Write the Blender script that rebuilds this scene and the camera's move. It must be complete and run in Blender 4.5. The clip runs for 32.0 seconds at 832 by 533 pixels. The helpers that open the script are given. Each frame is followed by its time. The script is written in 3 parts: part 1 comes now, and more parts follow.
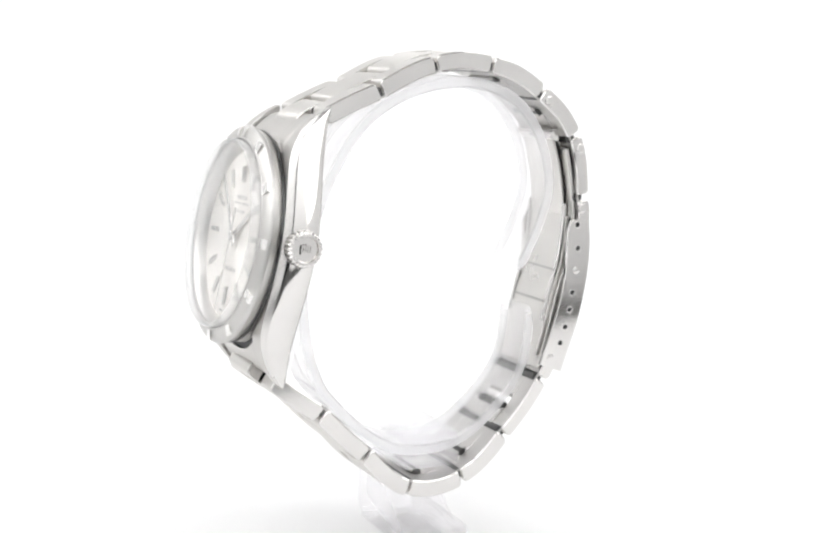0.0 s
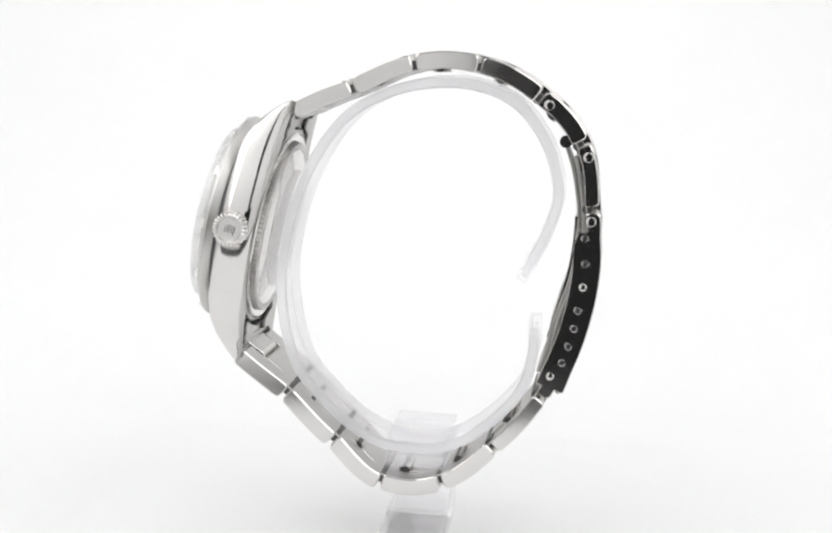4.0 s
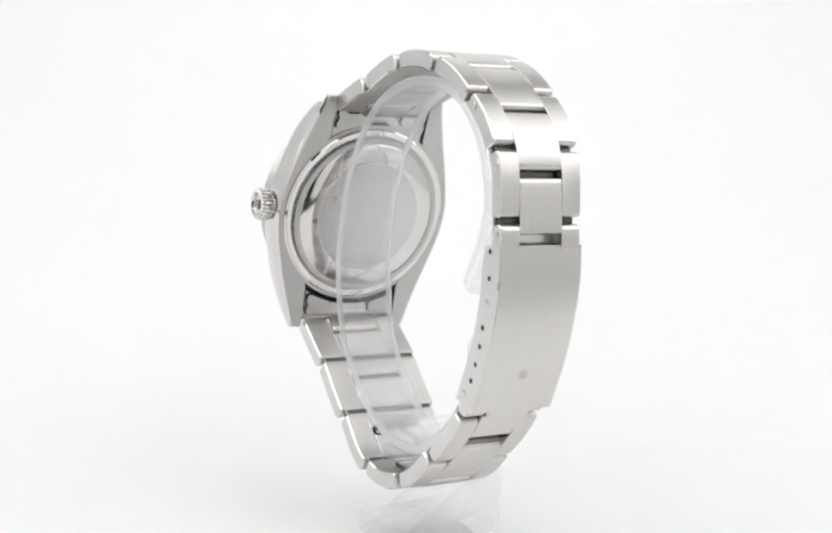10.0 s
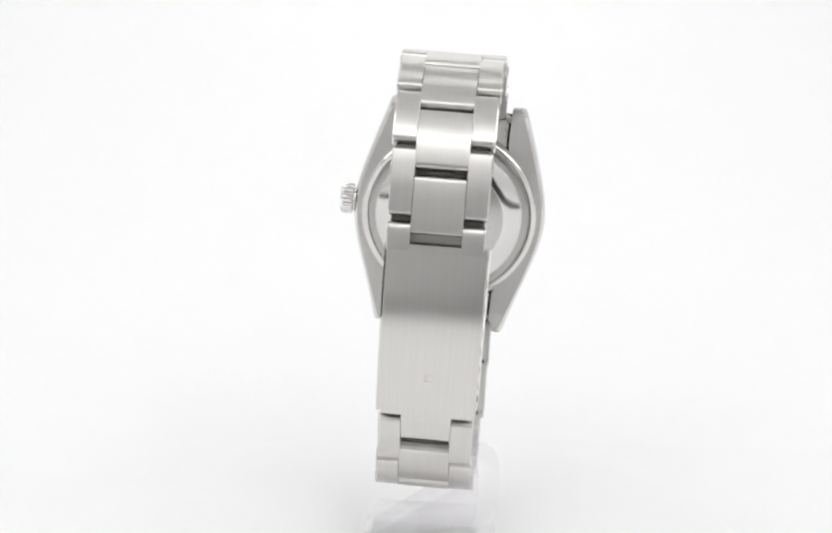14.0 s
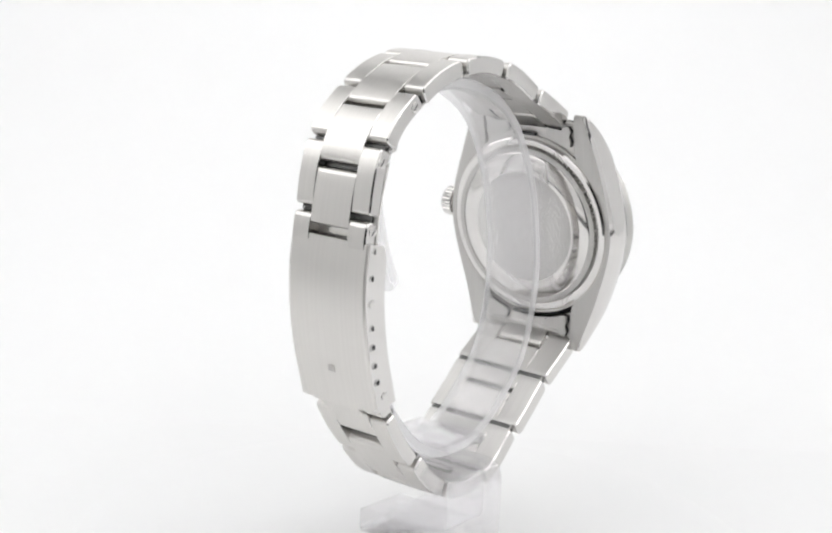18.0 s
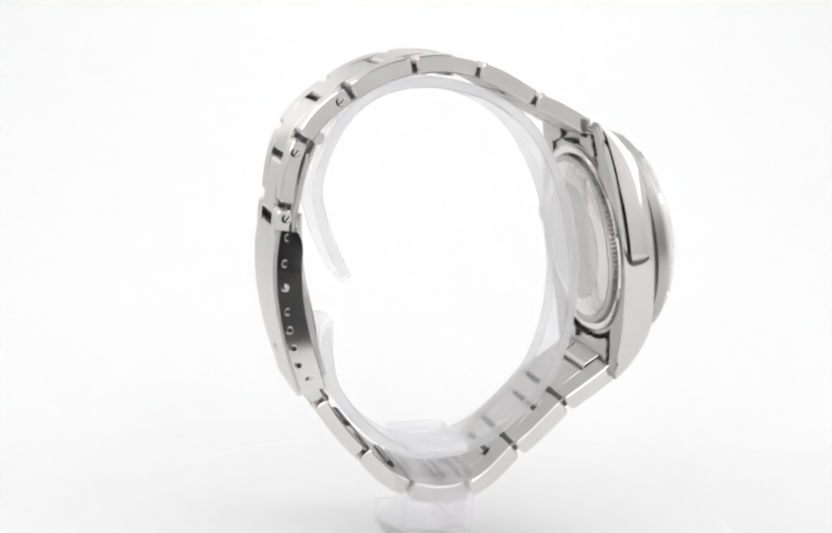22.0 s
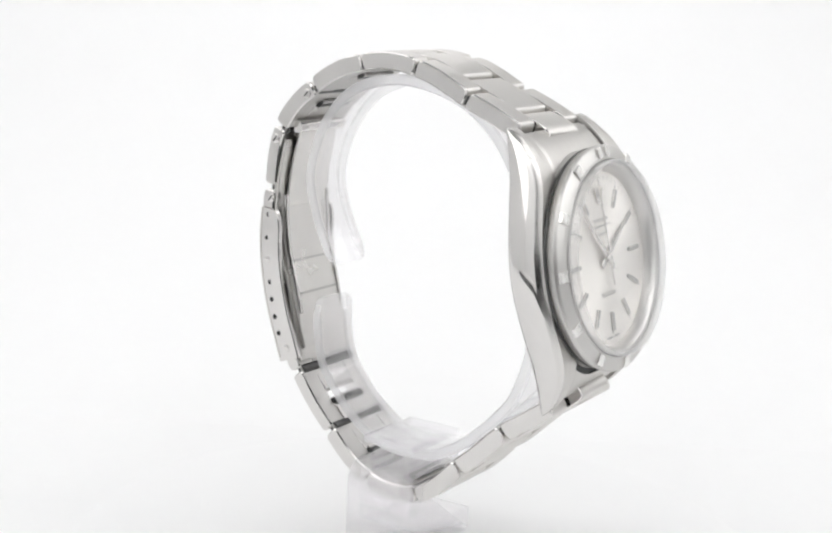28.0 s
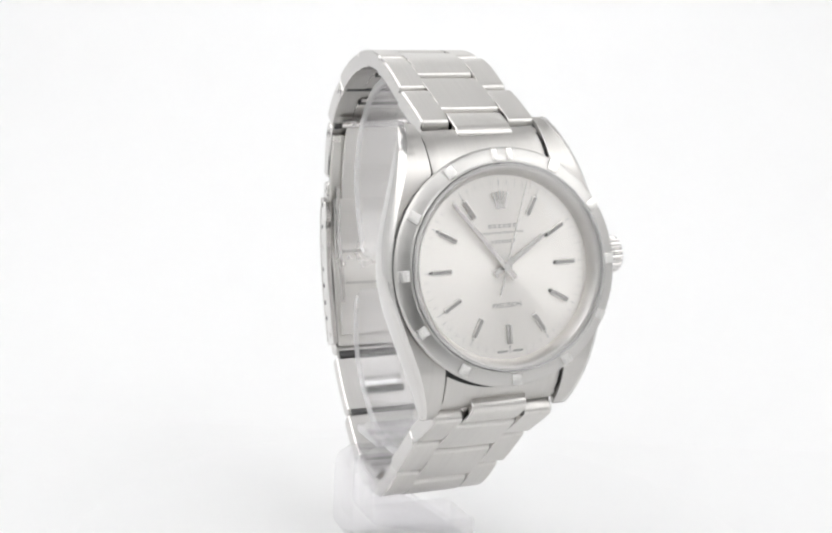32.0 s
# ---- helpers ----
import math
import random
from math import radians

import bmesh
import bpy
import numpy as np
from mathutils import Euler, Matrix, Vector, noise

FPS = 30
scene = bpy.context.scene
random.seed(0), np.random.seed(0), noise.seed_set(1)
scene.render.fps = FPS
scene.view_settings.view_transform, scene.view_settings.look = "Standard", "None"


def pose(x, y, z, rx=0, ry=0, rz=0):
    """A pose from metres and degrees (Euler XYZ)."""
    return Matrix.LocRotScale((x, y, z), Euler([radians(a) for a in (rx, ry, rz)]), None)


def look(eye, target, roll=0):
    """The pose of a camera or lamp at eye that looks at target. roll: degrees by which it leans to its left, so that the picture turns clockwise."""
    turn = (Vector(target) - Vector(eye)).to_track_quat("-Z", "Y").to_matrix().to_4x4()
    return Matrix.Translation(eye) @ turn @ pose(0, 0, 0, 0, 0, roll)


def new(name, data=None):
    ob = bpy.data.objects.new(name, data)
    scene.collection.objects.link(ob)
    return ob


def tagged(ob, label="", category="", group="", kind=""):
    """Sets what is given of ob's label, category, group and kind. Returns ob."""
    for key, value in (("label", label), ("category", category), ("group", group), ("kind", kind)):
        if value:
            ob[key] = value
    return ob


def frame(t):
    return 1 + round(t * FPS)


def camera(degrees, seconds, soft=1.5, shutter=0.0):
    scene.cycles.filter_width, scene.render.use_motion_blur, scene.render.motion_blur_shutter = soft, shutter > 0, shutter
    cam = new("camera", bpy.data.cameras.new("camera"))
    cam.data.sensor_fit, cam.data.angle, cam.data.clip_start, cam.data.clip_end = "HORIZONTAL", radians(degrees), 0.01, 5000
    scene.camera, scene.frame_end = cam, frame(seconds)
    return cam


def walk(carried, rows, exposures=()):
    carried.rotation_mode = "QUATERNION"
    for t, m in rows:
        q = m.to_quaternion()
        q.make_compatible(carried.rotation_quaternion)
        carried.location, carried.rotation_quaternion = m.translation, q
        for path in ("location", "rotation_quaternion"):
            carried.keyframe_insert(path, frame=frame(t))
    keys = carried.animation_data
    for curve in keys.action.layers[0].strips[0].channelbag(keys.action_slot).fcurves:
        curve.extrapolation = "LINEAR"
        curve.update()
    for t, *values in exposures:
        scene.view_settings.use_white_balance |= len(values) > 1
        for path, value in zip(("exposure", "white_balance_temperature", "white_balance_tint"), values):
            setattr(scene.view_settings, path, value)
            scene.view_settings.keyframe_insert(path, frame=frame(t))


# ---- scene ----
# A steel wristwatch on a clear acrylic stand turns on a white turntable in a white light tent.
MM = 0.001
LIFT = 95.0        # camera height over the tent floor, mm
CAM = 0.215        # distance of the camera from the turntable's axis
TURN0, RATE = 149.133, -8.58541   # heading at 0 s in degrees, degrees a second
HEAD = -32.0       # heading of the watch on the turntable

cam = camera(33.246, 32.0, soft=2.3)
eye = Matrix.Translation((0, -CAM, LIFT * MM)) @ pose(0, 0, 0, 0, 0, 0.521) @ pose(0, 0, 0, 90 - 10.229, 0, 0) @ pose(0, 0, 0, 0, 0, 2.535)
walk(cam, [(0, eye), (32.0, eye)], [(0, -0.04), (1.2, -0.04), (3.0, -0.24), (6.0, -0.33), (32.0, -0.33)])

# ---- light ----
world = bpy.data.worlds.new("studio")
scene.world = world
world.use_nodes = True
world.node_tree.nodes["Background"].inputs[0].default_value = (0.98, 0.98, 1.0, 1)
world.node_tree.nodes["Background"].inputs[1].default_value = 0.03


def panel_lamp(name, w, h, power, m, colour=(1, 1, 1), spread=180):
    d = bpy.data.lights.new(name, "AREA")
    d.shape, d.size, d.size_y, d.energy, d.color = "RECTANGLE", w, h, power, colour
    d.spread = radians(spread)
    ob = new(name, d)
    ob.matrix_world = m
    return tagged(ob, "unseen white panel lamp added to light the tent", "lamp")


# Unseen panels added at both sides as the tent's main light.
panel_lamp("unseen_side_panel", 0.36, 0.42, 0.61, look((-0.255, -0.02, 0.22), (0.0, 0.0, 0.02)), spread=160)
panel_lamp("unseen_side_panel", 0.36, 0.42, 0.595, look((0.255, -0.02, 0.22), (0.0, 0.0, 0.02)), spread=160)
# Unseen fills added: one brightens the front wall, one the backdrop.
panel_lamp("front_wall_fill", 0.46, 0.10, 0.8, look((0, -0.115, 0.365), (0, -0.2, 0.338)))
panel_lamp("backdrop_fill", 0.12, 0.05, 0.28, look((0, 0.13, 0.395), (0, 0.29, 0.30)))


# ---- materials ----
def material(name):
    m = bpy.data.materials.new(name)
    m.use_nodes = True
    t = m.node_tree
    return m, t, t.nodes["Principled BSDF"]


def node(t, kind):
    return t.nodes.new(kind)


def streaks(t, scale, detail=3.0, space="Object"):
    co = node(t, "ShaderNodeTexCoord")
    mp = node(t, "ShaderNodeMapping")
    mp.inputs["Scale"].default_value = scale
    nz = node(t, "ShaderNodeTexNoise")
    nz.inputs["Scale"].default_value = 1.0
    nz.inputs["Detail"].default_value = detail
    t.links.new(co.outputs[space], mp.inputs[0])
    t.links.new(mp.outputs[0], nz.inputs["Vector"])
    return nz.outputs["Fac"]


def ramp(t, fac, a, b, lo=0.3, hi=0.7):
    r = node(t, "ShaderNodeMapRange")
    r.inputs[1].default_value, r.inputs[2].default_value = lo, hi
    r.inputs[3].default_value, r.inputs[4].default_value = a, b
    t.links.new(fac, r.inputs[0])
    return r.outputs[0]


def mixed(t, fac, a, b):
    r = node(t, "ShaderNodeMix")
    r.data_type = "RGBA"
    r.inputs[6].default_value, r.inputs[7].default_value = (*a, 1), (*b, 1)
    t.links.new(fac, r.inputs[0])
    return r.outputs[2]


def steel(name, rough, colour, grain=None, bump=0.0, spread=0.05, streak=0.9):
    m, t, b = material(name)
    b.inputs["Metallic"].default_value = 1.0
    wear = streaks(t, (3200, 60, 60) if grain else (220, 220, 220), 4.0)
    t.links.new(mixed(t, ramp(t, wear, 0, 1), [c * 0.978 for c in colour], [min(1, c * 1.02) for c in colour]), b.inputs["Base Color"])
    if grain:
        lines = streaks(t, grain, 2.0)
        t.links.new(ramp(t, lines, rough - spread, rough + spread), b.inputs["Roughness"])
        bp = node(t, "ShaderNodeBump")
        bp.inputs["Strength"].default_value = bump
        bp.inputs["Distance"].default_value = 0.00004
        t.links.new(lines, bp.inputs["Height"])
        t.links.new(bp.outputs[0], b.inputs["Normal"])
        b.inputs["Anisotropic"].default_value = streak
        across, turn = node(t, "ShaderNodeCombineXYZ"), node(t, "ShaderNodeVectorTransform")
        across.inputs[0].default_value = 1.0
        turn.vector_type, turn.convert_from, turn.convert_to = "VECTOR", "OBJECT", "WORLD"
        t.links.new(across.outputs[0], turn.inputs[0])
        t.links.new(turn.outputs[0], b.inputs["Tangent"])
    else:
        t.links.new(ramp(t, wear, rough, rough + spread), b.inputs["Roughness"])
    return m


BRUSHED = steel("brushed_steel", 0.36, (0.71, 0.692, 0.668), (6000, 90, 90), 0.1, 0.05)
# The links' steel again, base darkened to hold down bright top reflections.
CASE_BRUSHED = steel("dimmed_case_steel", 0.37, (0.58, 0.565, 0.546), (8000, 150, 150), 0.07, 0.04, 0.3)
POLISHED = steel("polished_steel", 0.06, (0.70, 0.685, 0.67), None, 0, 0.05)
EDGE = steel("polished_link_steel", 0.08, (0.69, 0.675, 0.66), None, 0, 0.06)
SATIN = steel("satin_inner_steel", 0.42, (0.54, 0.53, 0.515), (2500, 300, 300), 0.2, 0.06, 0.4)
BLADE = steel("polished_blade_steel", 0.27, (0.72, 0.705, 0.68), None, 0, 0.08)
CHAMFER = steel("polished_chamfer_steel", 0.2, (0.68, 0.665, 0.65), None, 0, 0.08)
BACK_DISC = steel("brushed_back_steel", 0.3, (0.62, 0.61, 0.6), (14000, 900, 900), 0.03, 0.04, 0.3)
BEZEL = steel("engine_turned_steel", 0.36, (0.57, 0.56, 0.545), None, 0, 0.05)
RING = steel("grey_ring_steel", 0.3, (0.62, 0.605, 0.59), None, 0, 0.05)
MARKER = steel("bright_marker_steel", 0.22, (0.86, 0.85, 0.83), None, 0, 0.04)
# Steel coloured near black to stand for shade in narrow gaps.
GAP_SHADE_STEEL = steel("gap_shade_steel", 0.4, (0.12, 0.12, 0.118), None, 0, 0.1)
# Black that puts the shade of holes, slots and seams into the colour.
RECESS_SHADE, _t, _b = material("recess_shade_black")
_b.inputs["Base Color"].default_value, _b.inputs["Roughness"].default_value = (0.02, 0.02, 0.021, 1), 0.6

DIAL, _t, _b = material("silver_sunburst_dial")
_b.inputs["Base Color"].default_value, _b.inputs["Metallic"].default_value = (0.97, 0.942, 0.905, 1), 0.78
_b.inputs["Roughness"].default_value, _b.inputs["Anisotropic"].default_value = 0.42, 0.85
_tan = node(_t, "ShaderNodeTangent")
_tan.direction_type, _tan.axis = "RADIAL", "Y"
_t.links.new(_tan.outputs[0], _b.inputs["Tangent"])

PRINT_AND_RIM, _t, _b = material("grey_print_and_marker_rim")
_b.inputs["Base Color"].default_value, _b.inputs["Roughness"].default_value = (0.36, 0.35, 0.34, 1), 0.5
TICK, _t, _b = material("pale_tick_print")
_b.inputs["Base Color"].default_value, _b.inputs["Roughness"].default_value = (0.62, 0.61, 0.6, 1), 0.5
# One dark colour for luminous dots and painted marker reflections.
DARK_DOT, _t, _b = material("dark_marker_dot")
_b.inputs["Base Color"].default_value, _b.inputs["Roughness"].default_value = (0.1, 0.1, 0.09, 1), 0.5


def clear(name, tint, face_on, rough, white_veil=0.0, most=0.85, bend=0.0):
    """Clear sheet: most light passes straight through, a share is bent, the gloss grows towards grazing."""
    m, t, b = material(name)
    t.nodes.remove(b)
    lw, tr, gl, mx = node(t, "ShaderNodeLayerWeight"), node(t, "ShaderNodeBsdfTransparent"), node(t, "ShaderNodeBsdfGlossy"), node(t, "ShaderNodeMixShader")
    pw = node(t, "ShaderNodeMath")
    pw.operation = "POWER"
    pw.inputs[1].default_value = 3.0
    lw.inputs[0].default_value = 0.5
    t.links.new(lw.outputs["Facing"], pw.inputs[0])
    tr.inputs[0].default_value = (*tint, 1)
    gl.inputs["Color"].default_value = (1, 1, 1, 1)
    t.links.new(ramp(t, streaks(t, (60, 60, 60)), rough, rough + 0.05), gl.inputs["Roughness"])
    t.links.new(ramp(t, pw.outputs[0], face_on, most, 0.0, 1.0), mx.inputs[0])
    t.links.new(tr.outputs[0], mx.inputs[1])
    t.links.new(gl.outputs[0], mx.inputs[2])
    # White diffuse share put in for reflections and light caught in the edges.
    df, tl, dt, hz = node(t, "ShaderNodeBsdfDiffuse"), node(t, "ShaderNodeBsdfTranslucent"), node(t, "ShaderNodeMixShader"), node(t, "ShaderNodeMixShader")
    df.inputs[0].default_value = tl.inputs[0].default_value = (0.98, 0.98, 0.985, 1)
    dt.inputs[0].default_value = 0.75
    t.links.new(df.outputs[0], dt.inputs[1])
    t.links.new(tl.outputs[0], dt.inputs[2])
    hz.inputs[0].default_value = white_veil
    t.links.new(mx.outputs[0], hz.inputs[1])
    t.links.new(dt.outputs[0], hz.inputs[2])
    last = hz
    if bend:
        thick, last = node(t, "ShaderNodeBsdfGlass"), node(t, "ShaderNodeMixShader")
        thick.inputs["Color"].default_value, thick.inputs["IOR"].default_value, thick.inputs["Roughness"].default_value = (*tint, 1), 1.45, 0.06
        last.inputs[0].default_value = bend
        t.links.new(hz.outputs[0], last.inputs[1])
        t.links.new(thick.outputs[0], last.inputs[2])
    t.links.new(last.outputs[0], t.nodes["Material Output"].inputs[0])
    return m


GLASS = clear("sapphire_crystal", (0.99, 0.99, 0.99), 0.03, 0.02, 0.0, 0.45)

GLASS_EDGE = clear("sapphire_edge", (0.96, 0.96, 0.96), 0.06, 0.05, 0.16, 0.35, 0.12)
ACRYLIC = clear("clear_acrylic", (0.993, 0.991, 0.996), 0.04, 0.02, 0.06, 0.4, 0.12)
POST = clear("clear_acrylic_bar", (0.993, 0.99, 0.996), 0.06, 0.02, 0.1, 0.45, 0.22)
# Edge faces whitened in place of the bright inner reflections.
ACRYLIC_EDGE = clear("whitened_acrylic_edge", (0.99, 0.985, 0.993), 0.08, 0.05, 0.45, 0.3, 0.15)


def white(name, colour, rough, scale, depth):
    m, t, b = material(name)
    f = streaks(t, (scale, scale, scale), 5.0)
    t.links.new(mixed(t, ramp(t, f, 0, 1), [c * 0.994 for c in colour], colour), b.inputs["Base Color"])
    b.inputs["Roughness"].default_value = rough
    bp = node(t, "ShaderNodeBump")
    bp.inputs["Strength"].default_value, bp.inputs["Distance"].default_value = 0.03, depth
    t.links.new(f, bp.inputs["Height"])
    t.links.new(bp.outputs[0], b.inputs["Normal"])
    return m


TENT = white("white_tent_fabric", (0.88, 0.88, 0.88), 0.9, 400, 0.0002)
ROOF = white("dimmed_roof_fabric", (0.42, 0.42, 0.42), 0.9, 400, 0.0002)
SWEEP = white("white_sweep_sheet", (0.89, 0.89, 0.89), 0.9, 400, 0.0002)
# Black of the slab that was added for dark reflections.
REFLECTED_BLACK = white("dark_reflected_slab", (0.05, 0.05, 0.05), 0.5, 300, 0.0001)
TABLE = white("white_turntable_plastic", (0.89, 0.89, 0.89), 0.85, 90, 0.00005)


# ---- mesh helpers, in millimetres ----
def finish(bm, angle=32):
    bmesh.ops.recalc_face_normals(bm, faces=bm.faces)
    me = bpy.data.meshes.new("mesh")
    bm.to_mesh(me)
    bm.free()
    me.shade_smooth()
    me.set_sharp_from_angle(angle=radians(angle))
    return me


def part(name, bm, mats, parent, label="", m=None):
    me = finish(bm)
    me.name = name
    for mt in (mats if isinstance(mats, (list, tuple)) else [mats]):
        me.materials.append(mt)
    ob = new(name, me)
    ob.parent = parent
    if m is not None:
        ob.matrix_local = m
    return tagged(ob, label) if label else ob


def rings(bm, loops, closed=True, caps=True, mat=0, cap_mat=None, close_path=False):
    """Skin between loops of equal length."""
    vs = [[bm.verts.new(Vector(p) * MM) for p in loop] for loop in loops]
    n = len(vs[0])
    pairs = list(zip(vs, vs[1:])) + ([(vs[-1], vs[0])] if close_path else [])
    for a, b in pairs:
        for i in range(n if closed else n - 1):
            j = (i + 1) % n
            f = bm.faces.new((a[i], a[j], b[j], b[i]))
            f.material_index = mat
    if caps and not close_path:
        for loop in (vs[0], vs[-1]):
            f = bm.faces.new(loop)
            f.material_index = mat if cap_mat is None else cap_mat
    return vs


def lathe(profile, place, seg=96, bm=None, closed=True, wobble=None):
    """Turn (radius, height) points about the case axis; place maps (s, w, v) to a point."""
    bm = bm or bmesh.new()
    loops = []
    for k, (r, w) in enumerate(profile):
        loop = []
        for i in range(seg):
            a = 2 * math.pi * i / seg
            rr = r + (wobble(k, i) if wobble else 0)
            loop.append(place(rr * math.sin(a), w, rr * math.cos(a)))
        loops.append(loop)
    rings(bm, loops, True, not closed, close_path=closed)
    return bm


def block(corners_low, corners_high, bm=None, bev=0.0):
    bm = bm or bmesh.new()
    rings(bm, [corners_low, corners_high])
    if bev:
        bmesh.ops.bevel(bm, geom=bm.edges[:], offset=bev * MM, segments=2, affect="EDGES", profile=0.7)
    return bm


def box(x0, x1, y0, y1, z0, z1, place=lambda a, b, c: (a, b, c), bm=None, bev=0.0):
    lo = [place(x0, y0, z0), place(x1, y0, z0), place(x1, y1, z0), place(x0, y1, z0)]
    hi = [place(x0, y0, z1), place(x1, y0, z1), place(x1, y1, z1), place(x0, y1, z1)]
    return block(lo, hi, bm, bev)


# ---- the tent and the room round it ----
def slab(name, x0, x1, y0, y1, z0, z1, mat, label, cat):
    bm = box(x0, x1, y0, y1, z0, z1)
    ob = new(name, finish(bm))
    ob.data.materials.append(mat)
    return tagged(ob, label, cat, kind="structure")


TOP = LIFT - 83.0     # turntable top
FLOOR = TOP - 0.2     # tent floor


def build_tent():
    # one seamless sheet: floor, sweep and back wall
    bm = bmesh.new()
    s0, c0 = math.sin(radians(15)), math.cos(radians(15))
    prof = [(-102, FLOOR), (-60, FLOOR), (0, FLOOR), (56, FLOOR)]
    prof += [(57 + 233 * (math.sin(a) - s0) / (1 - s0), FLOOR + 0.1 + 190 * (c0 - math.cos(a)) / c0) for a in [radians(15 + 4.1667 * k) for k in range(19)]] + [(290, 410)]
    thick = [(y, z - 6) for y, z in prof[:5]] + [(y + 6, z - 5) for y, z in prof[5:]]
    loop = prof + thick[::-1]
    rings(bm, [[(-290, y, z) for y, z in loop], [(290, y, z) for y, z in loop]])
    ob = new("backdrop", finish(bm, 40))
    ob.data.materials.append(SWEEP)
    tagged(ob, "seamless matt white sweep, floor and back wall of the tent", "backdrop", kind="structure")
    slab("wall_south_west", -290, -60, -205, -199, -6, 410, TENT, "white fabric front wall beside the camera opening", "wall")
    slab("wall_south_east", 60, 290, -205, -199, -6, 410, TENT, "white fabric front wall beside the camera opening", "wall")
    slab("wall_south_top", -60, 60, -205, -199, 330, 410, TENT, "white fabric front wall over the camera opening", "wall")
    for side, x0, x1, z0, z1 in (("west", -60, -35, FLOOR, 112), ("west", -60, -14, 112, 330), ("east", 17, 60, 112, 330)):
        slab("wall_south_flap_" + side, x0, x1, -205, -199, z0, z1, TENT, "white fabric flap beside the camera opening", "wall")
    # Unseen white strips added to lighten what the brushed steel reflects.
    for side, x0, x1 in (("west", -290, -36), ("east", 64, 290)):
        slab("added_apron_" + side, x0, x1, -199, -146, FLOOR - 6, FLOOR, TENT, "unseen white apron added to lighten the steel's reflections", "floor")
    slab("wall_west", -296, -290, -205, 310, -6, 416, TENT, "white fabric side wall of the light tent", "wall")
    slab("wall_east", 290, 296, -205, 310, -6, 416, TENT, "white fabric side wall of the light tent", "wall")
    # Unseen dark slab added so the clasp reflects a dark band.
    slab("desk", -290, 290, -205, -90, FLOOR - 12, FLOOR - 6, REFLECTED_BLACK, "unseen dark slab added at the tent's front for dark reflections", "desk")
    # Grey put on the unseen roof so the steel reflects it dim.
    slab("ceiling", -290, 290, -205, 310, 410, 416, ROOF, "unseen fabric roof of the light tent, greyed to reflect dim", "ceiling")


build_tent()


def build_turntable():
    root = tagged(new("turntable"), "round matt white motor turntable under the stand", "turntable")
    flat = lambda s, w, v: (s, v, w)
    part("platter", lathe([(0.01, TOP), (46.0, TOP), (46.0, FLOOR + 0.02), (0.01, FLOOR + 0.02)], flat, 160, closed=False), TABLE, root, "flat white plastic platter")
    part("rim", lathe([(46.0, TOP), (50.0, TOP - 0.05), (54.0, TOP - 0.16), (54.2, FLOOR + 0.01), (46.0, FLOOR + 0.01)], flat, 160), TABLE, root)
    return root


turntable = build_turntable()

# ---- the watch ----
BASE = -73.9          # lowest point of the bracelet in camera-height millimetres
LEAN = radians(9.8)  # the case leans back
C_N, C_Z = 32.15, -32.8
C_ROLL = radians(1.8)  # and is turned a little in its own plane


def up(s, n, z):
    """Watch space: s towards nine o'clock, n out of the dial side, z up from the bracelet's lowest point."""
    return (s, n, z - BASE)


def case(s, w, v):
    """Case space: w out of the dial, v towards twelve."""
    s, v = s * math.cos(C_ROLL) + v * math.sin(C_ROLL) + 0.22, v * math.cos(C_ROLL) - s * math.sin(C_ROLL)
    return up(s, C_N + w * math.cos(LEAN) - v * math.sin(LEAN), C_Z + w * math.sin(LEAN) + v * math.cos(LEAN))


CASE_M = Matrix.Translation(Vector(case(0, 0.95, 0)) * MM) @ Matrix.Rotation(LEAN, 4, "X") @ Matrix.Rotation(C_ROLL, 4, "Y")


def front(s, w, v):
    """Bezel and crystal stand a little proud of the case space."""
    return case(s, w + 0.95, v)


watch = tagged(new("wristwatch"), "stainless steel wristwatch with silver dial on three-row link bracelet", "wristwatch")


def crown_of_lug(v):
    """Height of the case's front face along its length."""
    a = max(0.0, abs(v) - 9.5) / 10.5
    return -2.1 - 4.9 * a ** 2.5


def lug_back(v):
    return -7.3 - 0.9 * max(0.0, (abs(v) - 12) / 8.4) ** 1.5


